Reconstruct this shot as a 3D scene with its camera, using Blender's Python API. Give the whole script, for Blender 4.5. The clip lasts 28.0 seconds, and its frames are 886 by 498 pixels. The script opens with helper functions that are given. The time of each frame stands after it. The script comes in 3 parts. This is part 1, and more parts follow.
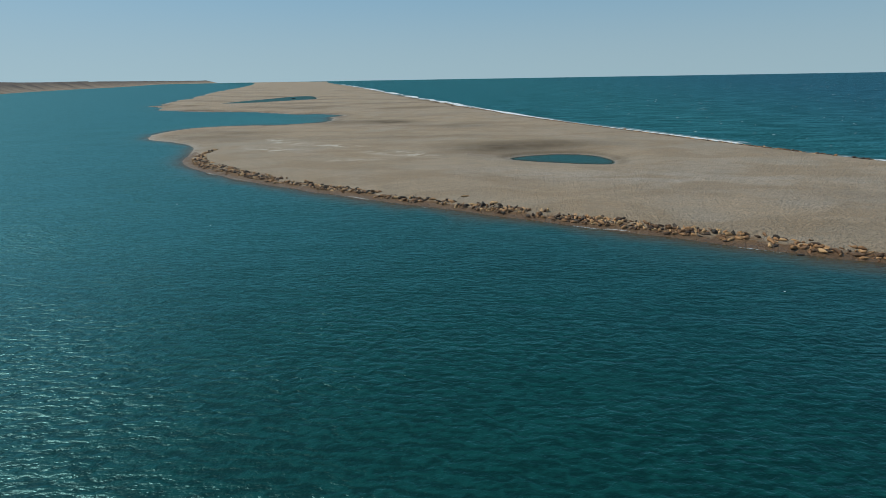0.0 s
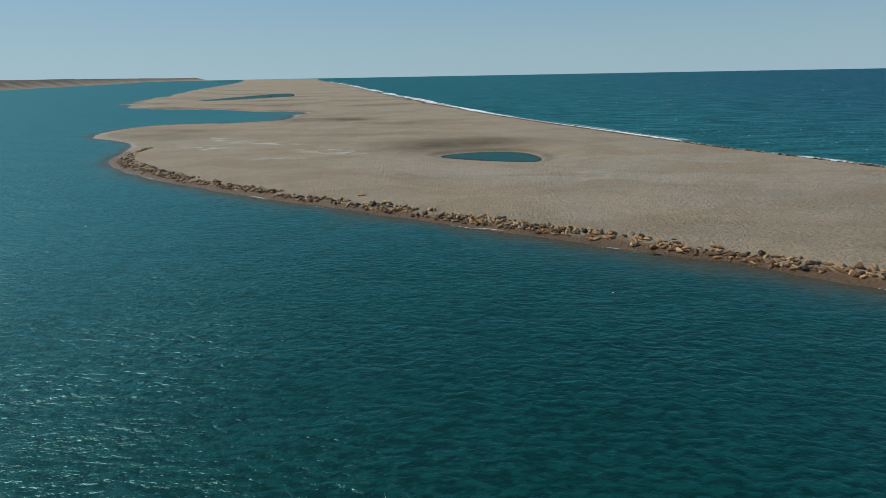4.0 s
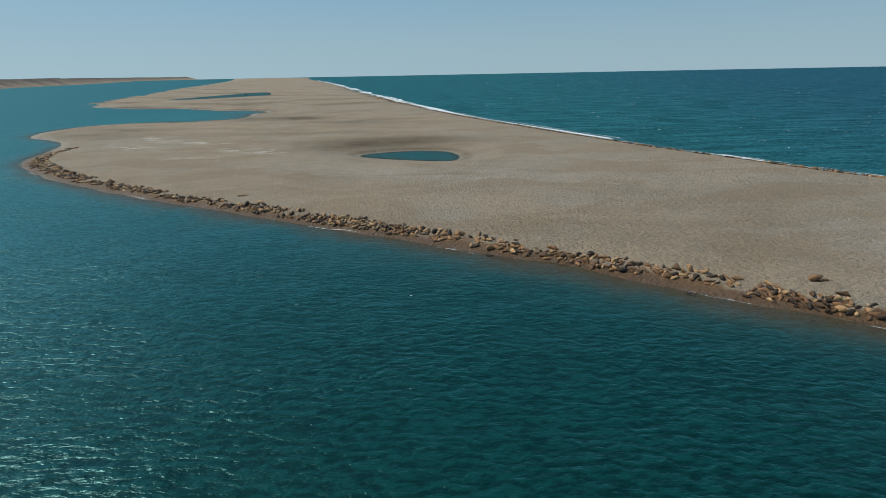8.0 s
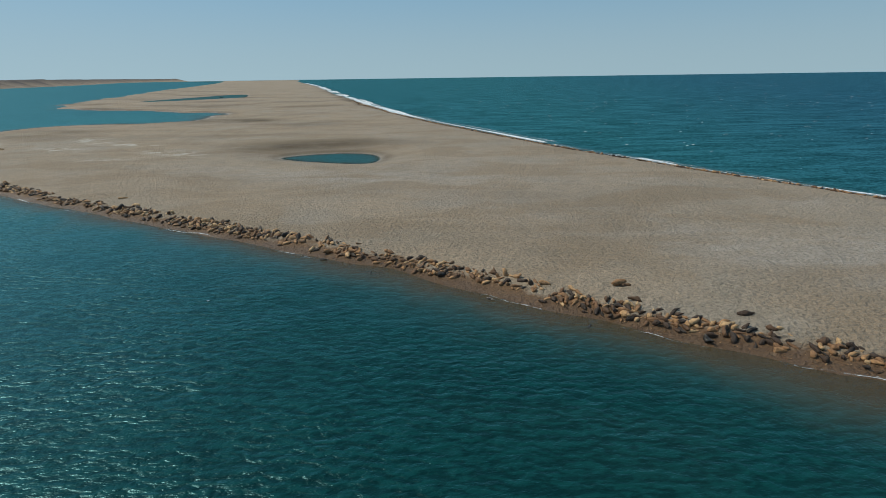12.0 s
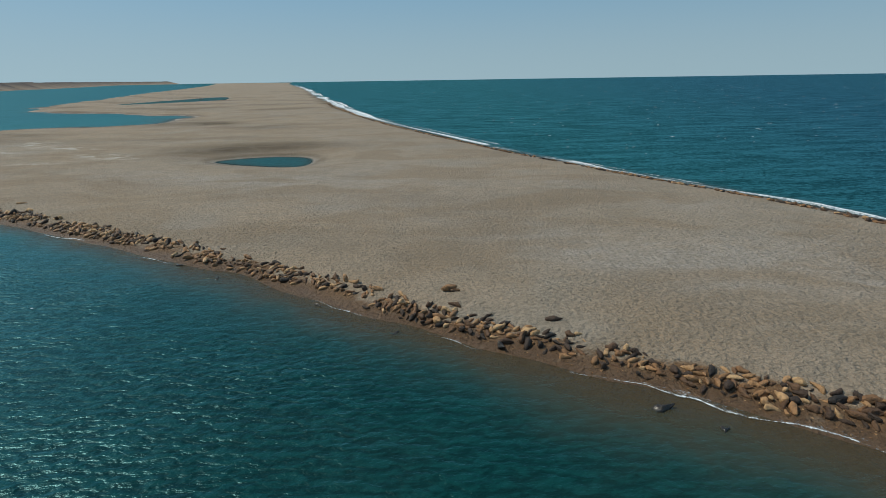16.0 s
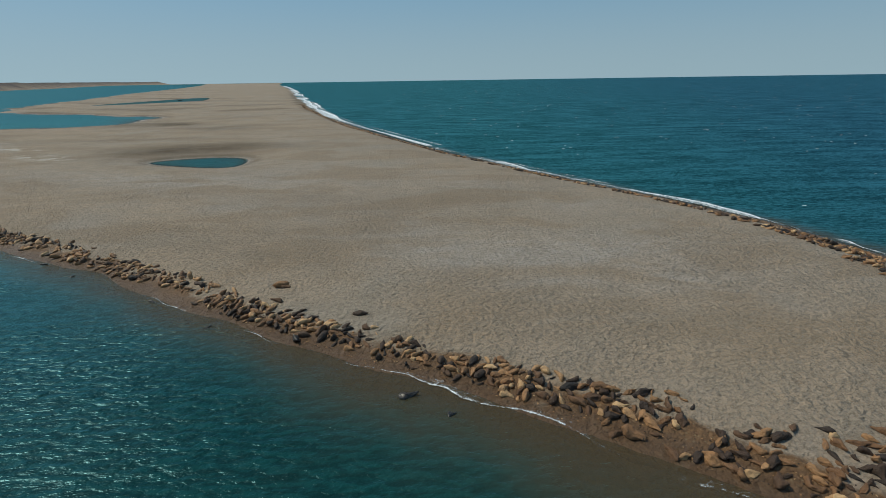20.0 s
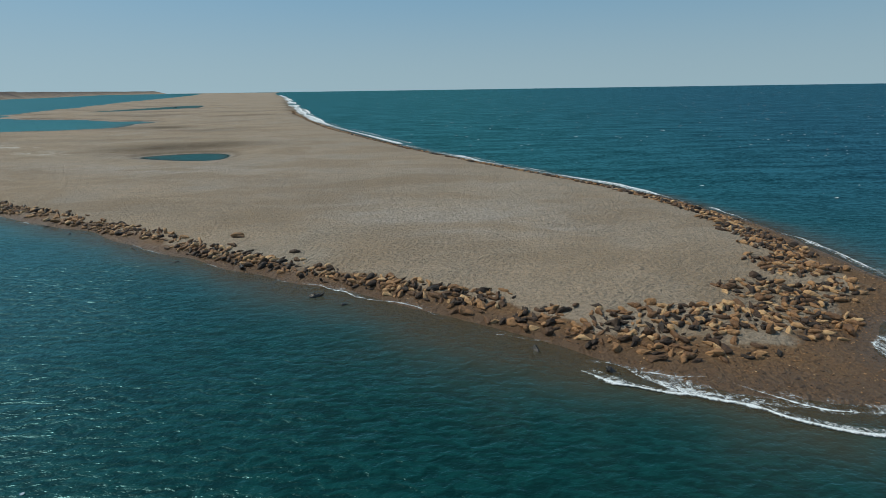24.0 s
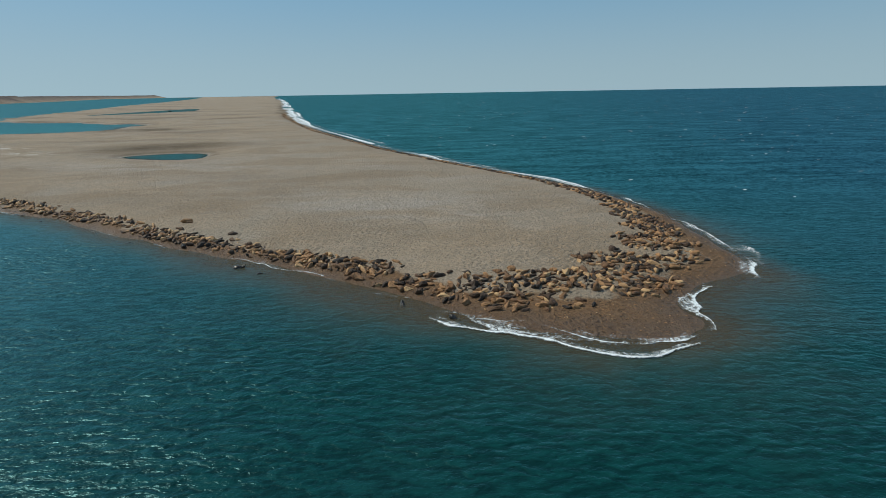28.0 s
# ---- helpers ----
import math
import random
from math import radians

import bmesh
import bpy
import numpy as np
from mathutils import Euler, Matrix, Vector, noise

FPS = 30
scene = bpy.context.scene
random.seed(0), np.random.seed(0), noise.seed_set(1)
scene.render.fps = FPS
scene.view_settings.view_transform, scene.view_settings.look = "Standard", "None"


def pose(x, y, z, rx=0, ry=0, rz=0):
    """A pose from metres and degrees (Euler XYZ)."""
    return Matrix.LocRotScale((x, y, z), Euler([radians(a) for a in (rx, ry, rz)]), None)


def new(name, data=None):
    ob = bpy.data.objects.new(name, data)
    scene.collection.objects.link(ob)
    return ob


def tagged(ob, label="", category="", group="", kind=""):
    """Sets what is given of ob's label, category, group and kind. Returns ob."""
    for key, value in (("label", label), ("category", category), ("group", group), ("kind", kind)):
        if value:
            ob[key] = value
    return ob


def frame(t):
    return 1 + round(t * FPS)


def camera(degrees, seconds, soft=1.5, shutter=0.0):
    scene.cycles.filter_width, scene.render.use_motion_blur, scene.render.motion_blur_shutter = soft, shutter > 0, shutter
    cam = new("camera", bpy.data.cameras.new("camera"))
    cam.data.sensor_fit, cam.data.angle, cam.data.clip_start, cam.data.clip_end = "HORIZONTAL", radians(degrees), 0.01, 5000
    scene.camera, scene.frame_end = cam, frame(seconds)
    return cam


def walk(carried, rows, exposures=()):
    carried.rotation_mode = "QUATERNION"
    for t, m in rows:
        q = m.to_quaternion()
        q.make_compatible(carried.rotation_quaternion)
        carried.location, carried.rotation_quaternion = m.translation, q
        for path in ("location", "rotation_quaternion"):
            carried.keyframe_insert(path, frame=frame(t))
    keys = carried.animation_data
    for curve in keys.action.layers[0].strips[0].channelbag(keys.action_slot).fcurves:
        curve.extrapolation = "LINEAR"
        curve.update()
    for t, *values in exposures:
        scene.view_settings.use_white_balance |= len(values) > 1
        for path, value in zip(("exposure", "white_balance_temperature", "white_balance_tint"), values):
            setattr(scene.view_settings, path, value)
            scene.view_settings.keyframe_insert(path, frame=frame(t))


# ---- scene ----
cam = camera(82.4, 28.0, soft=0.6)
# seconds, x, y, z, yaw, pitch, roll of the drone
ROWS = [
    (0.0, 0.00, -0.00, 25.00, -0.00, -18.83, 0.89),
    (0.5, 2.26, 0.22, 24.92, -0.05, -18.83, 0.90),
    (1.0, 4.56, 0.44, 24.88, -0.12, -18.86, 0.92),
    (1.5, 6.96, 0.64, 24.89, -0.22, -18.91, 0.94),
    (2.0, 9.47, 0.78, 24.90, -0.32, -18.95, 0.95),
    (2.5, 12.07, 0.91, 24.89, -0.44, -19.00, 0.96),
    (3.0, 14.73, 1.07, 24.84, -0.51, -19.04, 0.96),
    (3.5, 17.49, 1.24, 24.74, -0.58, -19.09, 0.96),
    (5.5, 28.81, 2.17, 24.48, -0.85, -19.29, 0.99),
    (6.0, 31.69, 2.29, 24.39, -0.93, -19.31, 0.99),
    (6.5, 34.58, 2.42, 24.30, -1.03, -19.32, 1.00),
    (7.0, 37.47, 2.57, 24.23, -1.13, -19.30, 1.02),
    (7.5, 40.40, 2.70, 24.15, -1.22, -19.29, 1.02),
    (8.0, 43.29, 2.80, 24.05, -1.26, -19.28, 1.02),
    (8.5, 46.20, 2.94, 23.90, -1.35, -19.25, 1.00),
    (9.0, 49.09, 3.09, 23.79, -1.40, -19.21, 0.99),
    (9.5, 51.99, 3.21, 23.69, -1.47, -19.19, 0.96),
    (10.0, 54.78, 3.29, 23.61, -1.56, -19.15, 0.92),
    (10.5, 57.46, 3.32, 23.53, -1.68, -19.12, 0.89),
    (11.0, 60.10, 3.32, 23.52, -1.79, -19.06, 0.84),
    (11.5, 62.68, 3.29, 23.50, -1.87, -19.00, 0.79),
    (12.0, 65.09, 3.27, 23.48, -1.95, -18.96, 0.75),
    (12.5, 67.36, 3.28, 23.47, -2.05, -18.94, 0.73),
    (14.5, 76.26, 3.08, 23.59, -2.35, -18.81, 0.77),
    (15.0, 78.67, 3.07, 23.55, -2.42, -18.76, 0.79),
    (15.5, 81.12, 3.08, 23.51, -2.45, -18.74, 0.79),
    (16.0, 83.61, 3.07, 23.46, -2.51, -18.74, 0.81),
    (16.5, 86.11, 3.00, 23.40, -2.59, -18.75, 0.86),
    (17.0, 88.58, 2.87, 23.37, -2.67, -18.77, 0.91),
    (17.5, 91.03, 2.69, 23.37, -2.76, -18.79, 0.94),
    (18.0, 93.46, 2.44, 23.38, -2.86, -18.83, 0.94),
    (18.5, 95.83, 2.07, 23.42, -2.93, -18.86, 0.93),
    (19.0, 98.10, 1.56, 23.48, -2.99, -18.86, 0.90),
    (19.5, 100.21, 0.91, 23.52, -3.10, -18.83, 0.85),
    (20.0, 102.16, 0.06, 23.58, -3.18, -18.70, 0.78),
    (20.5, 103.94, -1.16, 23.62, -3.26, -18.47, 0.71),
    (21.0, 105.55, -2.84, 23.59, -3.35, -18.21, 0.66),
    (21.5, 107.00, -4.97, 23.46, -3.44, -17.99, 0.61),
    (23.5, 110.66, -14.35, 21.46, -3.55, -17.72, 0.74),
    (24.0, 111.69, -16.85, 21.14, -3.58, -17.71, 0.78),
    (24.5, 112.78, -19.07, 20.91, -3.60, -17.66, 0.83),
    (25.0, 114.05, -21.05, 20.70, -3.62, -17.61, 0.89),
    (25.5, 115.56, -22.74, 20.55, -3.61, -17.58, 0.94),
    (26.0, 117.27, -24.12, 20.48, -3.62, -17.56, 0.98),
    (26.5, 119.09, -25.29, 20.51, -3.61, -17.53, 0.98),
    (27.0, 120.93, -26.25, 20.58, -3.63, -17.49, 0.96),
    (27.5, 122.38, -26.93, 20.66, -3.64, -17.44, 0.92),
    (28.0, 123.15, -27.38, 20.80, -3.55, -17.37, 0.92),
]
walk(cam, [(t, pose(x, y, z, 90 + pitch, roll, yaw)) for t, x, y, z, yaw, pitch, roll in ROWS],
     exposures=((0, 0.0, 7000, 7), (11, 0.0, 7000, 7), (15, -0.05, 7000, 7), (19, -0.15, 7000, 7), (21.5, -0.17, 7000, 7), (24, -0.1, 7000, 7), (28, -0.04, 7000, 7)))

# ---- sky, sun, exposure ----
SUN_AZ, SUN_EL = radians(-74), radians(54)   # azimuth from +y towards +x
world = bpy.data.worlds.new("sky")
scene.world = world
world.use_nodes = True
wn, wl = world.node_tree.nodes, world.node_tree.links
sky = wn.new("ShaderNodeTexSky")
sky.sky_type, sky.sun_disc = "NISHITA", False
sky.sun_elevation, sky.sun_rotation = SUN_EL, SUN_AZ
sky.altitude, sky.air_density, sky.dust_density, sky.ozone_density = 0, 1.0, 0.35, 0.0
# the lowest, yellowed band of the model sky is left out: the air over the sea is clear
way, lift, unit = wn.new("ShaderNodeTexCoord"), wn.new("ShaderNodeVectorMath"), wn.new("ShaderNodeVectorMath")
floor_z = wn.new("ShaderNodeVectorMath")
floor_z.operation, lift.operation, unit.operation = "MAXIMUM", "ADD", "NORMALIZE"
floor_z.inputs[1].default_value, lift.inputs[1].default_value = (-2, -2, 0), (0, 0, 0.23)
wl.new(way.outputs["Generated"], floor_z.inputs[0]), wl.new(floor_z.outputs[0], lift.inputs[0])
wl.new(lift.outputs[0], unit.inputs[0]), wl.new(unit.outputs[0], sky.inputs[0])
haze = wn.new("ShaderNodeMix")
haze.data_type, haze.blend_type, haze.inputs[0].default_value, haze.inputs[7].default_value = "RGBA", "MULTIPLY", 1.0, (0.9, 1.0, 0.955, 1)
wl.new(sky.outputs[0], haze.inputs[6])
# sea haze: an even veil over the whole sky that thickens and pales towards the horizon
part_z, fall, thick, veil, veiled = (wn.new(n) for n in ("ShaderNodeSeparateXYZ", "ShaderNodeMapRange", "ShaderNodeMapRange", "ShaderNodeMix", "ShaderNodeMix"))
fall.interpolation_type = thick.interpolation_type = "SMOOTHSTEP"
for node, values in ((fall, (0.0, 0.24, 0.0, 1.0)), (thick, (0.0, 0.6, 0.78, 0.25))):
    for i, v in enumerate(values):
        node.inputs[i + 1].default_value = v
    wl.new(part_z.outputs[2], node.inputs[0])
veil.data_type = veiled.data_type = "RGBA"
veil.inputs[6].default_value, veil.inputs[7].default_value = (2.5, 3.6, 4.35, 1), (1.22, 2.95, 4.75, 1)
wl.new(way.outputs["Generated"], part_z.inputs[0]), wl.new(fall.outputs[0], veil.inputs[0]), wl.new(thick.outputs[0], veiled.inputs[0])
wl.new(haze.outputs[2], veiled.inputs[6]), wl.new(veil.outputs[2], veiled.inputs[7]), wl.new(veiled.outputs[2], wn["Background"].inputs[0])
wn["Background"].inputs[1].default_value = 0.128
scene.view_settings.exposure = 0.0
sun_data = bpy.data.lights.new("sun", "SUN")
sun_data.energy, sun_data.angle, sun_data.color = 3.2, radians(0.53), (1.0, 0.965, 0.86)
sun = new("sun", sun_data)
sun_way = Vector((math.sin(SUN_AZ) * math.cos(SUN_EL), math.cos(SUN_AZ) * math.cos(SUN_EL), math.sin(SUN_EL)))
sun.matrix_world = Matrix.Translation((0, 0, 300)) @ sun_way.to_track_quat("Z", "Y").to_matrix().to_4x4()


# ---- materials ----
class Mat:
    """A node material with short calls for its nodes."""

    def __init__(self, name, rough=0.8):
        self.m = bpy.data.materials.new(name)
        self.m.use_nodes = True
        self.n, self.l = self.m.node_tree.nodes, self.m.node_tree.links
        self.b = self.n["Principled BSDF"]
        self.b.inputs["Roughness"].default_value = rough
        self.geo = self.n.new("ShaderNodeNewGeometry")

    def put(self, socket, v):
        if isinstance(v, bpy.types.NodeSocket):
            self.l.new(v, socket)
        elif isinstance(v, (tuple, list)) and socket.type == "RGBA" and len(v) == 3:
            socket.default_value = (*v, 1)
        else:
            socket.default_value = v

    def pos(self, sx=1.0, sy=1.0, sz=1.0, turn=0.0):
        mp = self.n.new("ShaderNodeMapping")
        mp.inputs["Scale"].default_value = (sx, sy, sz)
        mp.inputs["Rotation"].default_value = (0, 0, turn)
        self.l.new(self.geo.outputs["Position"], mp.inputs["Vector"])
        return mp.outputs[0]

    def noise(self, scale, vec=None, detail=4.0, rough=0.55, warp=0.0):
        t = self.n.new("ShaderNodeTexNoise")
        t.inputs["Scale"].default_value, t.inputs["Detail"].default_value = scale, detail
        t.inputs["Roughness"].default_value, t.inputs["Distortion"].default_value = rough, warp
        self.l.new(vec or self.geo.outputs["Position"], t.inputs["Vector"])
        return t.outputs["Fac"]

    def cells(self, scale, vec=None, out="Distance"):
        t = self.n.new("ShaderNodeTexVoronoi")
        t.inputs["Scale"].default_value = scale
        self.l.new(vec or self.geo.outputs["Position"], t.inputs["Vector"])
        return t.outputs[out]

    def bands(self, scale, vec, warp, grain):
        t = self.n.new("ShaderNodeTexWave")
        t.wave_type, t.bands_direction, t.wave_profile = "BANDS", "Y", "SIN"
        for key, v in (("Scale", scale), ("Distortion", warp), ("Detail", 2.0), ("Detail Scale", grain), ("Detail Roughness", 0.55)):
            t.inputs[key].default_value = v
        self.l.new(vec, t.inputs["Vector"])
        return t.outputs["Fac"]

    def ramp(self, v, lo, hi, a=0.0, b=1.0):
        t = self.n.new("ShaderNodeMapRange")
        t.interpolation_type = "SMOOTHSTEP"
        for i, x in enumerate((v, lo, hi, a, b)):
            self.put(t.inputs[i], x)
        return t.outputs[0]

    def math(self, op, a, b=0.0):
        t = self.n.new("ShaderNodeMath")
        t.operation = op
        self.put(t.inputs[0], a), self.put(t.inputs[1], b)
        return t.outputs[0]

    def mix(self, f, a, b, kind="MIX"):
        t = self.n.new("ShaderNodeMix")
        t.data_type, t.blend_type = "RGBA", kind
        self.put(t.inputs[0], f), self.put(t.inputs[6], a), self.put(t.inputs[7], b)
        return t.outputs[2]

    def attr(self, name):
        t = self.n.new("ShaderNodeAttribute")
        t.attribute_name = name
        return t.outputs["Fac"]

    def height(self):
        t = self.n.new("ShaderNodeSeparateXYZ")
        self.l.new(self.geo.outputs["Position"], t.inputs[0])
        return t.outputs[2]

    def bump(self, h, strength, dist, below=None):
        t = self.n.new("ShaderNodeBump")
        t.inputs["Strength"].default_value, t.inputs["Distance"].default_value = strength, dist
        self.l.new(h, t.inputs["Height"])
        if below:
            self.l.new(below, t.inputs["Normal"])
        return t.outputs[0]

    def set(self, **kw):
        names = {"color": "Base Color", "rough": "Roughness", "normal": "Normal", "alpha": "Alpha", "ior": "IOR", "spec": "Specular IOR Level"}
        for k, v in kw.items():
            self.put(self.b.inputs[names[k]], v)
        return self.m


def ground_material():
    k = Mat("shingle_and_sand", 0.9)
    big, mid, fine = k.noise(0.018, detail=3), k.noise(0.11, k.pos(1, 1.6, 1), detail=5, warp=0.4), k.noise(1.7, detail=6, rough=0.65)
    grain = k.noise(9.0, detail=3)
    dry = k.mix(k.ramp(big, 0.38, 0.62), (0.352, 0.255, 0.172), (0.328, 0.254, 0.188))
    dry = k.mix(k.ramp(k.noise(0.03, k.pos(1, 1.5, 1, 0.5), detail=4), 0.5, 0.7, 0, 0.7), dry, (0.3, 0.268, 0.228))
    dry = k.mix(k.ramp(mid, 0.4, 0.7, 0, 0.35), dry, (0.212, 0.176, 0.132))
    dry = k.mix(k.math("MULTIPLY", k.attr("ash"), k.ramp(mid, 0.25, 0.65, 0.3, 1.0)), dry, (0.365, 0.315, 0.276))
    dry = k.mix(k.ramp(k.noise(0.05, k.pos(0.7, 1.5, 1, 0.45), detail=5, rough=0.6, warp=0.6), 0.45, 0.6, 0, 0.66), dry, (0.25, 0.165, 0.093))
    salt = k.math("MULTIPLY", k.attr("salt"), k.ramp(k.noise(0.13, k.pos(0.7, 1.2, 1, 0.3), detail=6, warp=1.6), 0.5, 0.58, 0, 0.9))
    dry = k.mix(salt, dry, (0.74, 0.71, 0.66))
    dry = k.mix(k.ramp(k.noise(2.6, k.pos(0.9, 1.2, 1), detail=4, rough=0.6), 0.44, 0.62, 0.0, 0.58), dry, (0.135, 0.105, 0.072))
    dry = k.mix(k.ramp(k.noise(0.4, k.pos(0.7, 1.3, 1, 0.2), detail=5, rough=0.7, warp=0.4), 0.4, 0.66, 0.0, 0.32), dry, (0.17, 0.132, 0.092))
    dry = k.mix(k.ramp(grain, 0.35, 0.7, 0.0, 0.42), dry, (0.37, 0.335, 0.285))
    dry = k.mix(k.math("MULTIPLY", k.attr("brown"), k.ramp(mid, 0.2, 0.7, 0.65, 1.0)), dry, (0.095, 0.066, 0.039))
    wander = k.ramp(k.noise(0.3, detail=5, rough=0.6), 0.2, 0.8, -0.45, 0.45)
    wetline = k.math("ADD", k.height(), k.math("MULTIPLY", wander, 0.35))
    beach = k.ramp(k.math("ADD", k.attr("beach"), wander), 0.3, 0.75)
    pebble = k.mix(k.ramp(k.noise(3.0, detail=5, rough=0.75), 0.35, 0.7), (0.2, 0.108, 0.05), (0.108, 0.06, 0.03))
    pebble = k.mix(k.ramp(k.cells(8.0, out="Color"), 0.78, 0.92), pebble, (0.23, 0.155, 0.085))
    pebble = k.mix(k.ramp(wetline, 0.1, 0.55, 0.6, 0.0), pebble, (0.088, 0.049, 0.025))
    color = k.mix(beach, dry, pebble)
    far = k.attr("scrub")
    color = k.mix(far, color, k.mix(k.ramp(k.noise(0.03, detail=6), 0.35, 0.65), (0.088, 0.068, 0.062), (0.05, 0.041, 0.04)))
    trodden = k.ramp(k.noise(0.06, detail=4), 0.38, 0.62, 0.3, 1.0)
    pits = k.noise(1.5, k.pos(0.9, 1.2, 1, 0.25), detail=2.5, rough=0.6, warp=0.3)
    heaps = k.noise(0.55, k.pos(1, 1.3, 1), detail=5, rough=0.65)
    relief = k.math("ADD", k.math("MULTIPLY", k.math("MULTIPLY", pits, trodden), 1.5), k.math("ADD", k.math("MULTIPLY", heaps, 0.7), k.math("MULTIPLY", fine, 1.4)))
    n = k.bump(relief, 1.0, 0.44)
    n = k.bump(grain, 0.35, 0.03, n)
    return k.set(color=color, rough=k.ramp(wetline, 0.0, 0.6, 0.45, 0.92), normal=n)


def water_material(name, deep, clear, chop, gloss, muddy):
    """Water whose body hides the bottom with growing depth; ripples lie across the wind."""
    k = Mat(name, 0.08)
    a = k.noise(1.25, k.pos(0.6, 1.5, 1, 0.25), detail=3, rough=0.5, warp=0.6)
    b = k.noise(0.16, k.pos(0.6, 1.5, 1, 0.15), detail=2, warp=0.3)
    c = k.noise(3.4, k.pos(0.8, 1.3, 1, -0.1), detail=2, rough=0.5, warp=0.4)
    ripple = k.bands(0.27, k.pos(0.75, 1, 1, 0.2), 9.0, 2.2)
    cross = k.bands(0.2, k.pos(0.85, 1, 1, -0.35), 10.0, 1.7)
    gust = k.ramp(k.noise(0.05, k.pos(0.7, 1.2, 1, 0.4), detail=3), 0.3, 0.7, 0.35, 1.3)
    n = k.bump(b, chop, 0.3)
    n = k.bump(k.math("MULTIPLY", k.math("ADD", k.math("MULTIPLY", ripple, 0.55), k.math("MULTIPLY", cross, 0.4)), gust), chop, 0.075, n)
    n = k.bump(k.math("MULTIPLY", a, gust), chop, 0.125, n)
    n = k.bump(c, chop, 0.06, n)
    patch = k.ramp(k.noise(0.012, k.pos(0.6, 1.6, 1, 0.2), detail=4), 0.35, 0.68)
    body = k.mix(patch, deep, tuple(x * y for x, y in zip(deep, (1.0, 0.86, 0.97))))
    body = k.mix(k.attr("open"), body, k.mix(k.attr("offshore"), (0.002, 0.066, 0.06), (0.001, 0.027, 0.055)))
    body = k.mix(k.attr("shoal"), body, (0.01, 0.08, 0.07))
    # lit and shaded wave faces, painted into the body colour by noise
    wave_shade = k.math("ADD", k.math("MULTIPLY", k.noise(1.2, k.pos(0.45, 1.5, 1, 0.25), detail=4, rough=0.65, warp=0.6), 0.72), k.math("MULTIPLY", k.noise(0.4, k.pos(0.5, 1.4, 1, 0.15), detail=4, rough=0.65, warp=0.5), 0.12))
    wave_shade = k.math("ADD", wave_shade, k.math("MULTIPLY", k.noise(0.07, k.pos(0.55, 1.2, 1, 0.12), detail=5, rough=0.75, warp=0.4), 0.16))
    wave_shade = k.math("ADD", k.math("MULTIPLY", wave_shade, 0.9), k.math("MULTIPLY", ripple, 0.1))
    # broader painted bands of light and dark, on the open sea alone
    swell = k.noise(0.13, k.pos(0.28, 1.3, 1, 0.1), detail=5, rough=0.7, warp=0.4)
    wave_shade = k.math("ADD", wave_shade, k.math("MULTIPLY", k.math("MULTIPLY", k.math("SUBTRACT", swell, 0.5), k.attr("open")), 0.55))
    body = k.mix(k.ramp(wave_shade, 0.4, 0.6), k.mix(k.ramp(k.attr("open"), 0.0, 1.0, 0.12, 0.5), body, (0, 0.004, 0.008)), k.mix(0.25, body, (0.003, 0.1, 0.095)))
    body = k.mix(k.math("MULTIPLY", k.math("EXPONENT", k.math("MULTIPLY", k.attr("depth"), -0.45)), 0.5), body, (0.008, 0.066, 0.056))
    cloudy = k.ramp(k.noise(0.09, detail=4, warp=0.5), 0.25, 0.75, 0.4, 0.95)
    silt = k.math("MULTIPLY", k.math("EXPONENT", k.math("DIVIDE", k.math("MULTIPLY", k.attr("depth"), -1.0), cloudy)), muddy)
    body = k.mix(silt, body, (0.108, 0.068, 0.033))
    out = k.n["Material Output"]
    dif, glo, wet = k.n.new("ShaderNodeBsdfDiffuse"), k.n.new("ShaderNodeBsdfGlossy"), k.n.new("ShaderNodeMixShader")
    fre = k.n.new("ShaderNodeFresnel")
    fre.inputs["IOR"].default_value = 1.33
    glo.inputs["Roughness"].default_value = 0.28
    glo.inputs["Color"].default_value = (0.41, 0.87, 1.0, 1)
    for node in (dif, glo, fre):
        k.l.new(n, node.inputs["Normal"])
    k.l.new(body, dif.inputs["Color"])
    # the painted dark faces also reflect less
    k.l.new(k.math("MULTIPLY", k.math("MINIMUM", fre.outputs[0], gloss), k.ramp(wave_shade, 0.43, 0.57, k.ramp(k.attr("open"), 0.0, 1.0, 0.75, 0.4), 1.05)), wet.inputs[0])
    k.l.new(dif.outputs[0], wet.inputs[1]), k.l.new(glo.outputs[0], wet.inputs[2])
    thin, mixed = k.n.new("ShaderNodeBsdfTransparent"), k.n.new("ShaderNodeMixShader")
    thin.inputs[0].default_value = (0.86, 0.93, 0.92, 1)
    murk = k.math("EXPONENT", k.math("DIVIDE", k.math("MULTIPLY", k.attr("depth"), -1.0), k.math("MULTIPLY", cloudy, clear)))
    k.l.new(k.math("SUBTRACT", 1.0, k.math("MULTIPLY", murk, 0.7)), mixed.inputs[0])
    k.l.new(thin.outputs[0], mixed.inputs[1]), k.l.new(wet.outputs[0], mixed.inputs[2])
    k.l.new(mixed.outputs[0], out.inputs[0])
    k.n.remove(k.b)
    return k.m


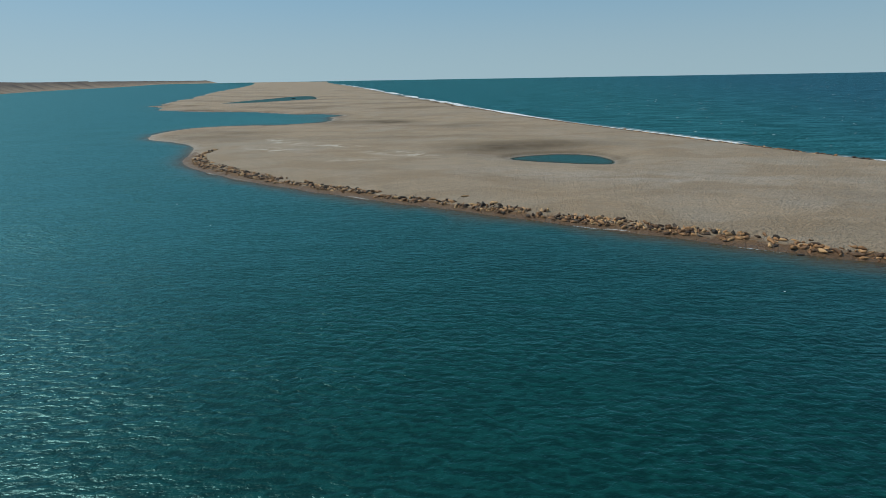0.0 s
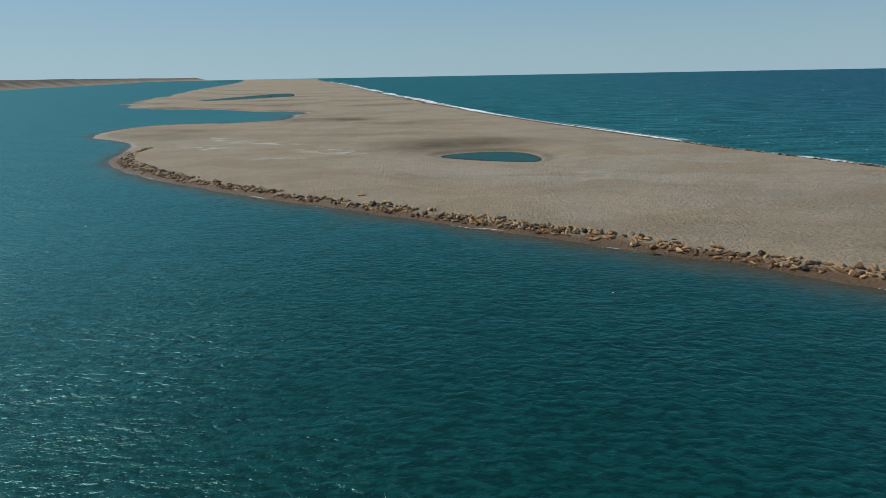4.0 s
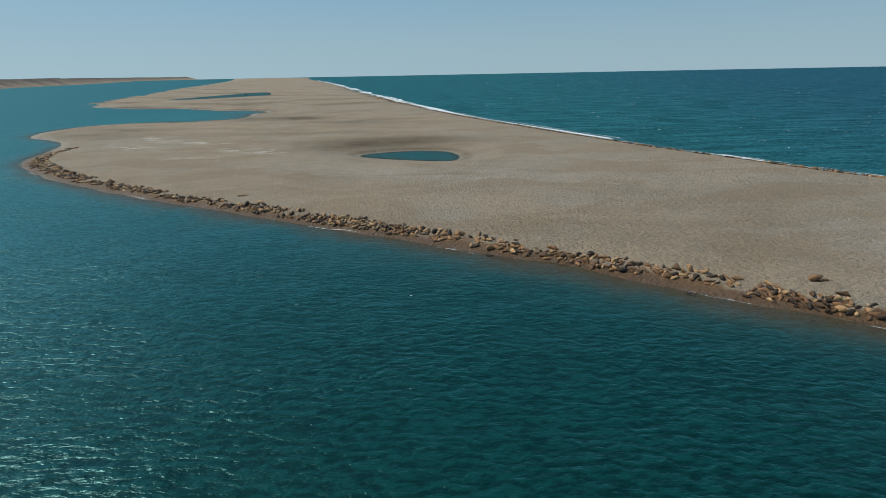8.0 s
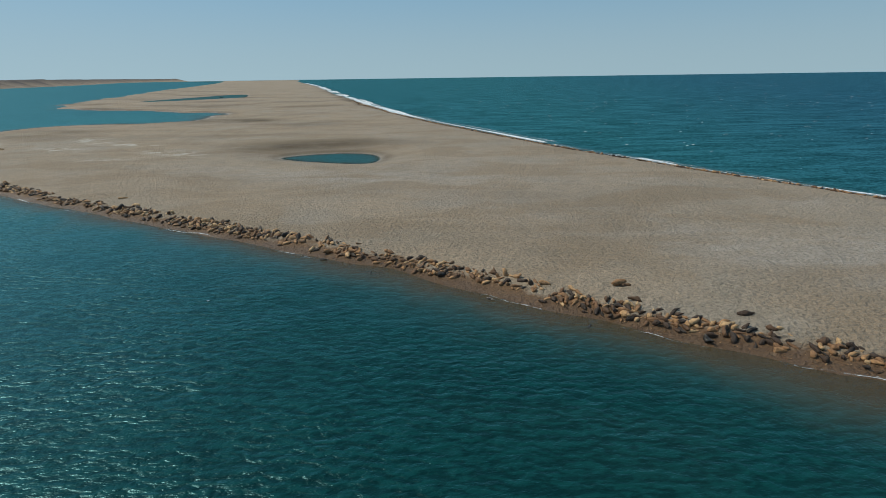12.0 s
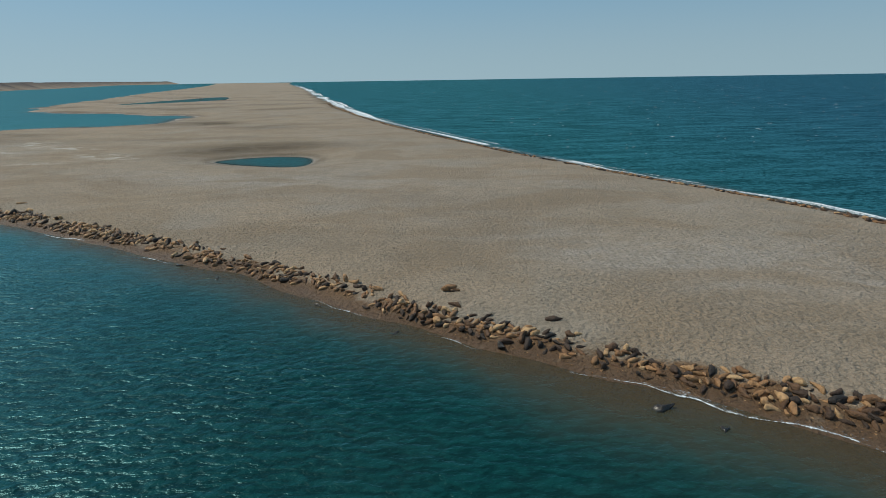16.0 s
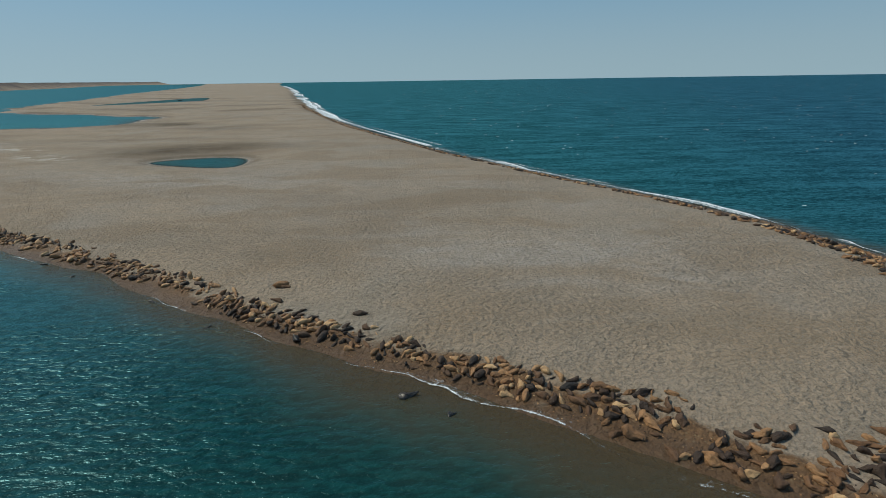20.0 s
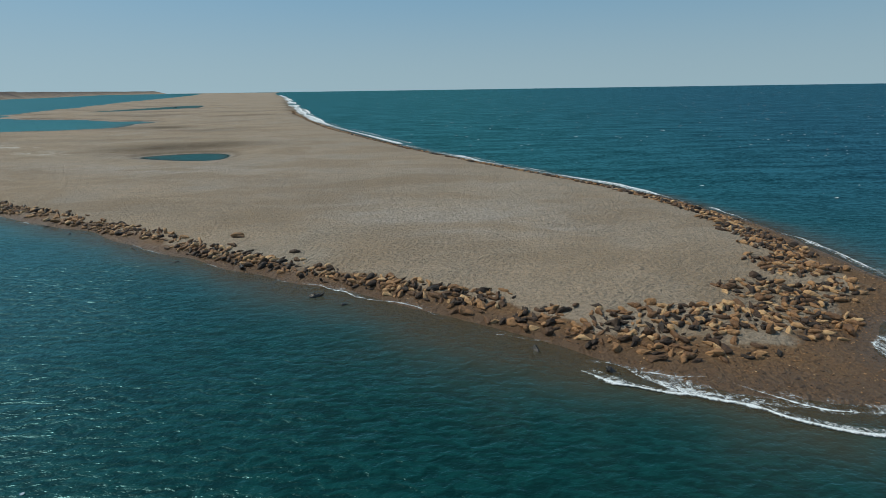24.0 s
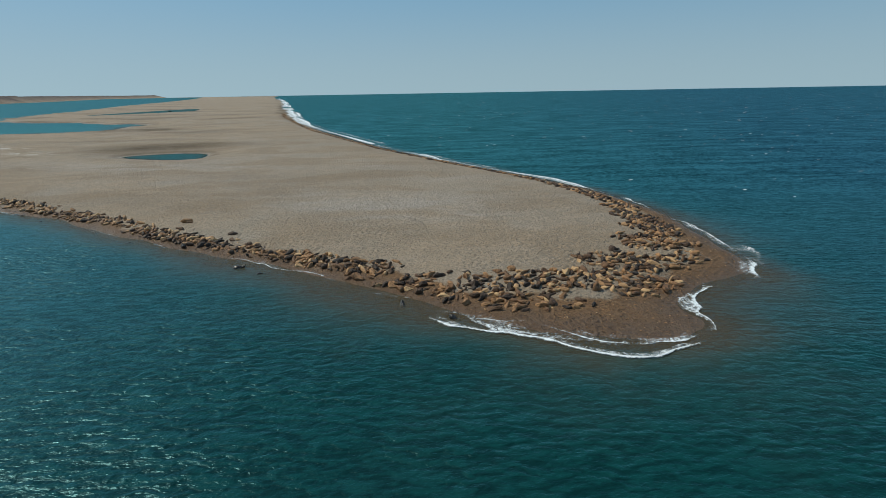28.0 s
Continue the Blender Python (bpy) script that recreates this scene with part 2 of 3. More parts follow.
def foam_material():
    k = Mat("sea_foam", 0.7)
    web = k.math("ADD", k.math("MULTIPLY", k.noise(1.3, detail=7, rough=0.72, warp=1.6), 0.9), k.math("MULTIPLY", k.noise(5.5, detail=4, rough=0.7), 0.35))
    lace = k.math("ADD", web, k.math("MULTIPLY", k.attr("thick"), 0.45))
    k.set(color=k.mix(k.noise(3.0), (0.68, 0.75, 0.8), (0.84, 0.9, 0.95)), alpha=k.ramp(lace, 0.76, 1.06, 0.0, 0.97), normal=k.bump(web, 0.8, 0.12))
    return k.m


def stone_material():
    k = Mat("weathered_stone", 0.75)
    info = k.n.new("ShaderNodeObjectInfo")
    r = k.math("FRACT", k.math("ADD", info.outputs["Random"], k.geo.outputs["Random Per Island"]))
    tone = k.n.new("ShaderNodeValToRGB")
    tone.color_ramp.interpolation = "LINEAR"
    # tones follow the coats of the sea lions; the pebbles share them
    stops = ((0.0, (0.018, 0.013, 0.011)), (0.27, (0.06, 0.031, 0.017)), (0.5, (0.195, 0.095, 0.042)), (0.78, (0.39, 0.205, 0.09)), (1.0, (0.6, 0.385, 0.2)))
    while len(tone.color_ramp.elements) < len(stops):
        tone.color_ramp.elements.new(0.5)
    for e, (p, c) in zip(tone.color_ramp.elements, stops):
        e.position, e.color = p, (*c, 1)
    k.l.new(r, tone.inputs[0])
    stain = k.noise(1.6, detail=6, warp=0.8)
    color = k.mix(k.ramp(stain, 0.42, 0.66, 0, 0.42), tone.outputs[0], (0.05, 0.032, 0.022))
    k.set(color=color, rough=0.62, normal=k.bump(k.noise(3.5, detail=6, rough=0.65), 1.0, 0.22))
    return k.m


def wet_stone_material():
    k = Mat("wet_dark_stone", 0.3)
    k.set(color=k.mix(k.ramp(k.noise(2.5, detail=5), 0.4, 0.7), (0.018, 0.016, 0.016), (0.05, 0.04, 0.034)), rough=k.ramp(k.noise(4.0, detail=3), 0.3, 0.7, 0.2, 0.5), normal=k.bump(k.noise(4.0, detail=5), 0.8, 0.1))
    return k.m


GROUND, FOAM, STONE, WET_STONE = ground_material(), foam_material(), stone_material(), wet_stone_material()
SEA = water_material("sea_water", (0.0004, 0.0192, 0.0192), 0.55, 1.0, 0.29, 0.92)
STILL = water_material("still_water", (0.016, 0.055, 0.055), 0.5, 0.3, 0.15, 0.4)

# ---- plan of the spit, in metres ----
COAST = [(-134, 231), (-123, 225), (-111, 216.5), (-101, 206), (-93, 188), (-88, 172), (-83.5, 161), (-76, 152), (-68.5, 144.5), (-61, 137.7), (-54, 132), (-45.5, 126), (-37.5, 120.6),
         (-26.4, 113.3), (-13.5, 105), (0.7, 97.4), (13.5, 90), (22.6, 85), (32, 80), (40, 75), (46, 71.3), (52.2, 68), (60.8, 63.4), (67, 58.5), (73, 53.8),
         (80.8, 48.8), (87, 45), (93.5, 41), (97, 38.7), (101, 36.8), (105, 34.5), (109.5, 31.5), (113.5, 28.6)]
TIP = [(117, 25.7), (120.5, 23.5), (124, 21), (126, 18.2), (129, 15.8), (133, 14), (136, 12.4), (139.5, 10.8), (143, 10.4), (146.5, 11.2), (149.6, 13.2), (148.6, 16.4),
       (149.8, 19.4), (154.4, 23), (159.2, 24.4), (161.7, 26), (163.2, 29), (164.4, 33), (165, 38.2), (165.1, 47), (165.5, 54), (164.6, 64), (162.2, 74), (159, 82), (155, 91),
       (150, 101), (143.5, 111), (138, 121), (131, 134.5), (116, 162)]
OCEAN = [(106, 185), (90, 224), (72, 270), (55, 318), (36, 382), (9, 475), (-26, 622), (-75, 820), (-115, 985), (-240, 1500), (-430, 2200), (-760, 3500), (-1000, 4700)]
BACK = [(-4700, 4700), (-4700, -900), (-1100, -700), (-900, 100), (-950, 700), (-1100, 1270), (-1250, 1560), (-1400, 1960), (-1540, 2450), (-1900, 3300), (-2250, 4100), (-2200, 4450), (-1850, 4560), (-1600, 4450)]
CHANNEL = [(-1250, 3500), (-886, 2450), (-630, 1590), (-505, 1170), (-415, 900), (-355, 715), (-335, 625), (-303, 550), (-262, 478), (-218, 450), (-179, 430), (-135, 411), (-99, 391),
           (-78, 369), (-66, 342), (-70, 315), (-82, 304), (-97, 299), (-111, 302), (-125, 297), (-138, 288), (-143, 271), (-143, 252)]
POND = [(19, 160), (25, 165), (31, 167.5), (39, 168.5), (46.5, 166.5), (50.3, 161.5), (51.5, 153), (49.5, 147), (44, 147), (36, 150), (27, 154)]
LAGOON = [(-252, 582), (-246, 640), (-232, 715), (-222, 800), (-196, 800), (-164, 690), (-160, 655), (-183, 630), (-205, 600), (-228, 572)]


def smooth(points, closed=True, rounds=2):
    p = np.array(points, float)
    for _ in range(rounds):
        q = np.roll(p, -1, 0) if closed else p[1:]
        p0 = p if closed else p[:-1]
        out = np.empty((2 * len(p0), 2))
        out[0::2], out[1::2] = 0.75 * p0 + 0.25 * q, 0.25 * p0 + 0.75 * q
        p = out if closed else np.vstack([p[:1], out, p[-1:]])
    return p


def edge_distance(x, y, poly):
    """Metres inside (plus) or outside (minus) a closed outline."""
    best, odd = np.full(x.shape, 1e12), np.zeros(x.shape, bool)
    for (ax, ay), (bx, by) in zip(poly, np.roll(poly, -1, 0)):
        dx, dy = bx - ax, by - ay
        s = np.clip(((x - ax) * dx + (y - ay) * dy) / (dx * dx + dy * dy + 1e-9), 0, 1)
        best = np.minimum(best, (x - ax - s * dx) ** 2 + (y - ay - s * dy) ** 2)
        if ay != by:
            odd ^= ((ay > y) != (by > y)) & (x < ax + (y - ay) * dx / dy)
    return np.where(odd, 1, -1) * np.sqrt(best)


def waves(x, y, scale, seed, octaves=3):
    """Smooth random relief from turned sines, about -1 to 1."""
    r, out, amp = np.random.RandomState(seed), 0, 1.0
    for o in range(octaves):
        for _ in range(5):
            a, ph, f = r.uniform(0, 6.283), r.uniform(0, 6.283), 2 ** o * r.uniform(0.7, 1.4) / scale
            out = out + amp * np.sin(6.283 * f * (x * np.cos(a) + y * np.sin(a)) + ph) / 3
        amp *= 0.5
    return out


OUTLINE = smooth(COAST + TIP + OCEAN + BACK + CHANNEL)
POND_LINE, LAGOON_LINE = smooth(POND), smooth(LAGOON)


def blob(x, y, cx, cy, rx, ry, turn=0.0):
    c, s = math.cos(turn), math.sin(turn)
    u, v = ((x - cx) * c + (y - cy) * s) / rx, (-(x - cx) * s + (y - cy) * c) / ry
    return np.exp(-(u * u + v * v))


def ground_height(x, y):
    d = edge_distance(x, y, OUTLINE)
    d = d + 0.5 * waves(x, y, 14, 3, 2) * np.exp(-np.abs(d) / 20) * np.clip(1 - y / 400, 0, 1)
    d = d + 7 * waves(x, y, 75, 13, 3) * np.exp(-np.abs(d) / 45) * np.clip((y - 235) / 120, 0, 1) * np.clip((60 - x) / 60, 0, 1) * np.clip(1.2 - y / 2500, 0, 1)
    ocean_side = np.clip((x - 0.45 * (175 - y) - 60) / 60, 0, 1)
    land = np.interp(d, [0, 3, 8, 14, 30, 60, 1e5], [0, 0.45, 1.0, 1.35, 1.6, 1.75, 1.75]) + 0.7 * ocean_side * np.clip(d / 14, 0, 1)
    low = np.clip((y - 150) / 60, 0, 1) * np.clip((20 - x) / 60, 0, 1)
    land = land * (1 - 0.45 * low) * (1 - 0.5 * blob(x, y, 144, 14, 24, 9, 0.2) * np.clip(1.6 - d / 9, 0, 1)) + np.clip(d / 25, 0, 1) * (0.16 * waves(x, y, 45, 5) + 0.05 * waves(x, y, 8, 6))
    sea = -np.interp(-d, [0, 3, 8, 25, 60, 200, 1e5], [0, 0.55, 2.2, 4.7, 6, 9, 12])
    sea = sea * (1 - 0.75 * blob(x, y, -88, 348, 40, 42) - 0.62 * blob(x, y, 111, 25.5, 20, 6.5, -0.6) - 0.5 * blob(x, y, 157, 16, 14, 9, 0.5) + 0.9 * ocean_side * np.clip((y - 55) / 30, 0, 1) + 1.2 * np.clip((x + 0.3 * y - 200) / 300, 0, 1))
    z = np.where(d > 0, np.maximum(land, 0.02), sea)
    for line, depth in ((POND_LINE, 1.5), (LAGOON_LINE, 0.7)):
        near = (x > line[:, 0].min() - 60) & (x < line[:, 0].max() + 60) & (y > line[:, 1].min() - 60) & (y < line[:, 1].max() + 60)
        e = edge_distance(x[near], y[near], line)
        rim = np.interp(-e, [-12, -4, 0, 3, 12, 30], [-depth, -0.6 * depth, 0.08, 0.6, 1.4, 9])
        z[near] = np.minimum(z[near], rim)
    main = np.clip((-700 - 0.28 * y - x) / 40, 0, 1) * np.clip((d - 4) / 40, 0, 1) ** 0.6
    rise = np.clip((-x - 1500) / 2500, 0, 1) * 8
    z = z + np.where(d > 0, main * (np.interp(y, [0, 1200, 2500, 4500], [26, 25, 24, 20]) + rise + 2.5 * waves(x, y, 260, 8)), 0)
    return z, d


def spread(parts):
    return np.unique(np.concatenate([np.arange(a, b, s) for a, b, s in parts]))


def growing(start, step, rate, end):
    out = [start]
    while abs(out[-1]) < end and len(out) < 400:
        step *= rate
        out.append(out[-1] + step)
    return np.array(out)


def sheet(name, xs, ys, z, attrs, material):
    """A grid of ground or water with per-vertex values."""
    nx, ny = len(xs), len(ys)
    gx, gy = np.meshgrid(xs, ys)
    co = np.stack([gx.ravel(), gy.ravel(), np.broadcast_to(z, gx.shape).ravel()], 1)
    i = (np.arange(ny - 1)[:, None] * nx + np.arange(nx - 1)[None, :]).ravel()
    quads = np.stack([i, i + 1, i + nx + 1, i + nx], 1)
    me = bpy.data.meshes.new(name)
    me.vertices.add(len(co)), me.loops.add(4 * len(quads)), me.polygons.add(len(quads))
    me.vertices.foreach_set("co", co.astype(np.float32).ravel())
    me.loops.foreach_set("vertex_index", quads.astype(np.int32).ravel())
    me.polygons.foreach_set("loop_start", np.arange(0, 4 * len(quads), 4, dtype=np.int32))
    me.update(calc_edges=True)
    me.polygons.foreach_set("use_smooth", np.ones(len(quads), bool))
    for key, v in attrs.items():
        me.attributes.new(key, "FLOAT", "POINT").data.foreach_set("value", np.broadcast_to(v, gx.shape).astype(np.float32).ravel())
    me.materials.append(material)
    return new(name, me)


# ---- ground: one sheet from the sea floor over the spit to the far shore ----
gx = np.concatenate([-growing(96, 1.5, 1.04, 4800)[::-1], np.arange(-94.5, 172, 0.85), growing(172.5, 1.2, 1.1, 4800)])
gy = np.concatenate([8 - growing(6, 1.2, 1.12, 4800)[::-1], np.arange(3, 130, 0.85), np.arange(130, 262, 1.3), growing(263, 1.6, 1.025, 4800)])
X, Y = np.meshgrid(gx, gy)
Z, D = ground_height(X, Y)
brown = np.clip(np.clip(1.25 * blob(X, Y, 30, 183, 25, 11, 0.12), 0, 0.85) + 0.8 * blob(X, Y, -29, 294, 16, 8, -0.7) + 0.26 * blob(X, Y, 78, 99, 14, 6, -0.3) + 0.2 * blob(X, Y, 108, 94, 18, 9, 0.3)
                + 0.35 * blob(X, Y, -20, 216, 34, 5, 0.0) + 0.4 * blob(X, Y, -128, 470, 40, 16, -0.5) + 0.17 * blob(X, Y, 70, 73, 26, 6, -0.5) + 0.14 * blob(X, Y, 20, 118, 24, 6, -0.45) + 0.15 * blob(X, Y, 88, 76, 16, 8, -0.2)
                + 0.6 * np.clip(waves(X * 0.6, Y * 0.9, 80, 91) - 0.15, 0, 1) * np.clip((Y - 205) / 30, 0, 1) * np.clip((40 - X) / 40, 0, 1)
                + 0.6 * blob(X, Y, -257, 529, 22, 12, -1.0) + 0.6 * blob(X, Y, -120, 449, 22, 8, -0.5) + 0.5 * blob(X, Y, -300, 551, 18, 9, -1.0) + 0.5 * blob(X, Y, -104, 250, 22, 7, -0.3) + 0.9 * blob(X, Y, -97, 291, 8, 2.5, 0.0) + 0.5 * blob(X, Y, -170, 480, 24, 12, -0.6)
                + 0.6 * np.clip(1 - np.abs(edge_distance(X, Y, POND_LINE) + 2) / 3, 0, 1) + 0.5 * blob(X, Y, 12, 170, 13, 8, 0.5)
                + 0.6 * np.clip(1 - np.abs(D - 7) / 9, 0, 1) * np.clip((Y - 330) / 80, 0, 1) * np.clip((1100 - Y) / 300, 0, 1) * (X > -0.3 * Y + 140)
                + 0.55 * np.clip(1 - np.abs(D - 4) / 6, 0, 1) * np.clip((Y - 260) / 60, 0, 1) * (X > -420) * (X < 0), 0, 1)
ash = np.clip(blob(X, Y, 112, 64, 20, 9, -0.4) + 0.8 * blob(X, Y, 114, 110, 10, 5, -0.6) + 0.8 * blob(X, Y, 36, 120, 36, 9, -0.3) + 0.8 * blob(X, Y, 131, 58, 16, 12) + 0.7 * blob(X, Y, 131, 86, 8, 6) + 0.6 * blob(X, Y, 72, 122, 34, 22, -0.5) + 0.5 * blob(X, Y, 78, 88, 22, 8, -0.5) + 0.5 * np.clip(waves(X, Y, 60, 17, 2) - 0.3, 0, 1), 0, 1)
salt = np.clip(blob(X, Y, -14, 165, 14, 4, -0.55) + blob(X, Y, -66, 210, 14, 5, -0.75) + 0.9 * blob(X, Y, -41, 191, 12, 3, -0.3) + 0.9 * blob(X, Y, -59, 181, 11, 4, -0.5) + 0.6 * blob(X, Y, -27, 154, 7, 3), 0, 1)
beach_width = 3.2 + 5.6 * blob(X, Y, 140, 13, 14, 9) + 3.6 * blob(X, Y, 164, 36, 8, 14) + 1.2 * blob(X, Y, 114, 30, 14, 9, -0.6)
beach = np.clip(0.5 + (beach_width - D) / 3, 0, 1) * np.clip((X + 110) / 20, 0.1, 1) * np.where(X < 60, np.clip((200 - Y) / 20, 0.1, 1), 1)
scrub = np.clip((-690 - 0.28 * Y - X) / 60, 0, 1) * (D > 0)
ground = tagged(sheet("ground", gx, gy, Z, {"brown": brown, "salt": salt, "scrub": scrub, "beach": beach, "ash": ash}, GROUND),
                "pale tan shingle and sand spit sloping into the sea", "ground", kind="structure")

# ---- sea, pond and lagoon ----
sx, sy = gx[::2], gy[::2]
sx = np.append(sx, gx[-1]) if sx[-1] != gx[-1] else sx
sy = np.append(sy, gy[-1]) if sy[-1] != gy[-1] else sy
SX, SY = np.meshgrid(sx, sy)
SZ, _ = ground_height(SX, SY)
open_sea = np.clip((SX - 0.45 * (175 - SY) - 60) / 70, 0, 1) * np.clip((SY - 35) / 60, 0, 1)
shoal = np.clip(0.55 * np.clip((70 - SX) / 130, 0, 1) * np.clip((SY - 10) / 70, 0, 1) + 0.6 * blob(SX, SY, -95, 340, 60, 70), 0, 0.95) * (1 - open_sea)
offshore = np.clip((SX - 0.08 * SY - 120) / (70 + 0.42 * SY.clip(0)), 0, 1)
tagged(sheet("sea", sx, sy, 0.0, {"depth": np.maximum(-SZ, 0), "open": open_sea, "offshore": offshore, "shoal": shoal}, SEA), "dark teal rippled sea, clearer and brown at the shore", "sea", kind="structure")


def still_water(name, line, label):
    xs, ys = np.linspace(line[:, 0].min() - 4, line[:, 0].max() + 4, 40), np.linspace(line[:, 1].min() - 4, line[:, 1].max() + 4, 40)
    PX, PY = np.meshgrid(xs, ys)
    z, _ = ground_height(PX, PY)
    return tagged(sheet(name, xs, ys, 0.1, {"depth": np.maximum(0.1 - z, 0)}, STILL), label, "water", kind="structure")


still_water("pond_water", POND_LINE, "small still blue-green pond in the shingle")
still_water("lagoon_water", LAGOON_LINE, "shallow still lagoon on the sandy flat")


# ---- surf ----
def coast_run(x0, y0, x1, y1, step):
    """The coast from the point nearest to (x0, y0) to the one nearest to (x1, y1), evenly spaced, with its seaward normals."""
    a = int(np.argmin(np.hypot(OUTLINE[:, 0] - x0, OUTLINE[:, 1] - y0)))
    b = int(np.argmin(np.hypot(OUTLINE[:, 0] - x1, OUTLINE[:, 1] - y1)))
    p = OUTLINE[a:b + 1]
    s = np.concatenate([[0], np.cumsum(np.hypot(*np.diff(p, axis=0).T))])
    u = np.arange(0, s[-1], step)
    q = np.stack([np.interp(u, s, p[:, 0]), np.interp(u, s, p[:, 1])], 1)
    t = np.gradient(q, axis=0)
    t /= np.hypot(t[:, 0], t[:, 1])[:, None] + 1e-9
    return q, np.stack([t[:, 1], -t[:, 0]], 1), u


def foam_ribbon(run, offset, width, seed, gaps=0.0, rise=0.12, label="white broken surf along the waterline", front=0.3, stretch=1.0):
    """A foaming front towards the sea with a lacy wash behind it; the width may follow the way along the shore."""
    q, n, u = run
    v = u / stretch
    r = waves(v, 0 * v, 9, seed, 4)
    w = (width(u, q) if callable(width) else width) * np.clip(0.75 + 0.45 * r, 0.2, 1.6)
    off = offset + 0.6 * waves(v, 0 * v + 7, 16, seed + 1, 3)
    k = np.linspace(-1, 1, 11)
    pos = q[:, None, :] + n[:, None, :] * (off[:, None, None] + 0.5 * w[:, None, None] * k[None, :, None])
    swell = np.clip(0.55 + 0.6 * waves(v, 0 * v + 3, 22, seed + 2, 3) - gaps, 0, 1)
    crest = np.where(k > 0.6, np.exp(-((k - 0.6) / 0.17) ** 2), front + (1 - front) * np.exp(-((k - 0.6) / 0.3) ** 2)) * np.clip((k + 1) * 3, 0, 1)
    thick = crest[None, :] * swell[:, None] * np.minimum(1, np.minimum(u, u[-1] - u) / 3)[:, None]
    gz, _ = ground_height(pos[..., 0], pos[..., 1])
    z = np.maximum(gz, 0) + 0.03 + rise * thick
    co = np.concatenate([pos, z[..., None]], 2).reshape(-1, 3)
    m, c = len(u), len(k)
    i = (np.arange(m - 1)[:, None] * c + np.arange(c - 1)[None, :]).ravel()
    faces = np.stack([i, i + c, i + c + 1, i + 1], 1)
    me = bpy.data.meshes.new("surf_foam")
    me.from_pydata(co.tolist(), [], faces.tolist())
    me.attributes.new("thick", "FLOAT", "POINT").data.foreach_set("value", thick.astype(np.float32).ravel())
    me.polygons.foreach_set("use_smooth", np.ones(len(faces), bool))
    me.materials.append(FOAM)
    return tagged(new("surf_foam", me), label, "foam", kind="stuff")


ROUND, LINE = "white surf washing round the end of the spit", "thin white line of foam at the waterline"
ocean_near, ocean_far = coast_run(163, 70, 106, 185, 0.6), coast_run(106, 185, -430, 2200, 2.0)
foam_ribbon(ocean_near, 0.6, lambda u, q: 2.2 + np.clip((q[:, 1] - 85) / 25, 0, 3.5), 11, -0.3, 0.2, front=0.6, stretch=2.5)
foam_ribbon(ocean_near, 2.6, 1.8, 14, 0.1, front=0.4)
foam_ribbon(ocean_far, 1.6, lambda u, q: 2.4 + np.clip((q[:, 1] - 230) / 20, 0, 15), 21, -0.55, 0.5, front=0.75, stretch=14.0)
foam_ribbon(ocean_far, 6.0, lambda u, q: 2.5 + np.clip((q[:, 1] - 260) / 30, 0, 8), 25, -0.3, 0.5, front=0.6, stretch=14.0)
foam_ribbon(coast_run(160, 24, 165, 50, 0.3), 0.7, lambda u, q: 1.6 + 2.4 * np.exp(-((q[:, 1] - 27) / 5) ** 2), 31, -0.5, 0.1, ROUND, 0.5)
foam_ribbon(coast_run(158, 24.5, 165, 38, 0.3), 2.2, 3.8, 35, -0.05, 0.04, ROUND, 0.6)
foam_ribbon(coast_run(165, 44, 163, 70, 0.3), 0.4, 1.5, 33, -0.4, 0.1, ROUND, 0.4)
foam_ribbon(coast_run(148, 12, 156, 23.5, 0.3), 0.6, 2.2, 34, -0.5, 0.08, ROUND, 0.55)
foam_ribbon(coast_run(125, 19.5, 148, 12, 0.3), 1.5, 1.5, 41, -0.6, 0.16, "white curl of surf at the end of the spit", 0.5)
foam_ribbon(coast_run(125, 19.5, 148.5, 12.5, 0.3), 0.3, 2.6, 45, 0.0, 0.03, "thin lacy wash of foam on wet shingle", 0.6)
foam_ribbon(coast_run(127, 17, 148, 12, 0.3), -0.4, 0.9, 46, -0.35, 0.05, LINE, 0.4)
foam_ribbon(coast_run(94, 40.5, 125, 20, 0.3), 0.1, 1.0, 51, -0.1, 0.06, LINE, 0.4)
foam_ribbon(coast_run(52, 68, 95, 40, 0.4), 0.0, 0.6, 52, 0.4, 0.05, LINE, 0.3)
foam_ribbon(coast_run(-80, 156, 52, 68, 0.5), 0.0, 0.6, 55, 0.33, 0.05, "broken white line of foam at the waterline")


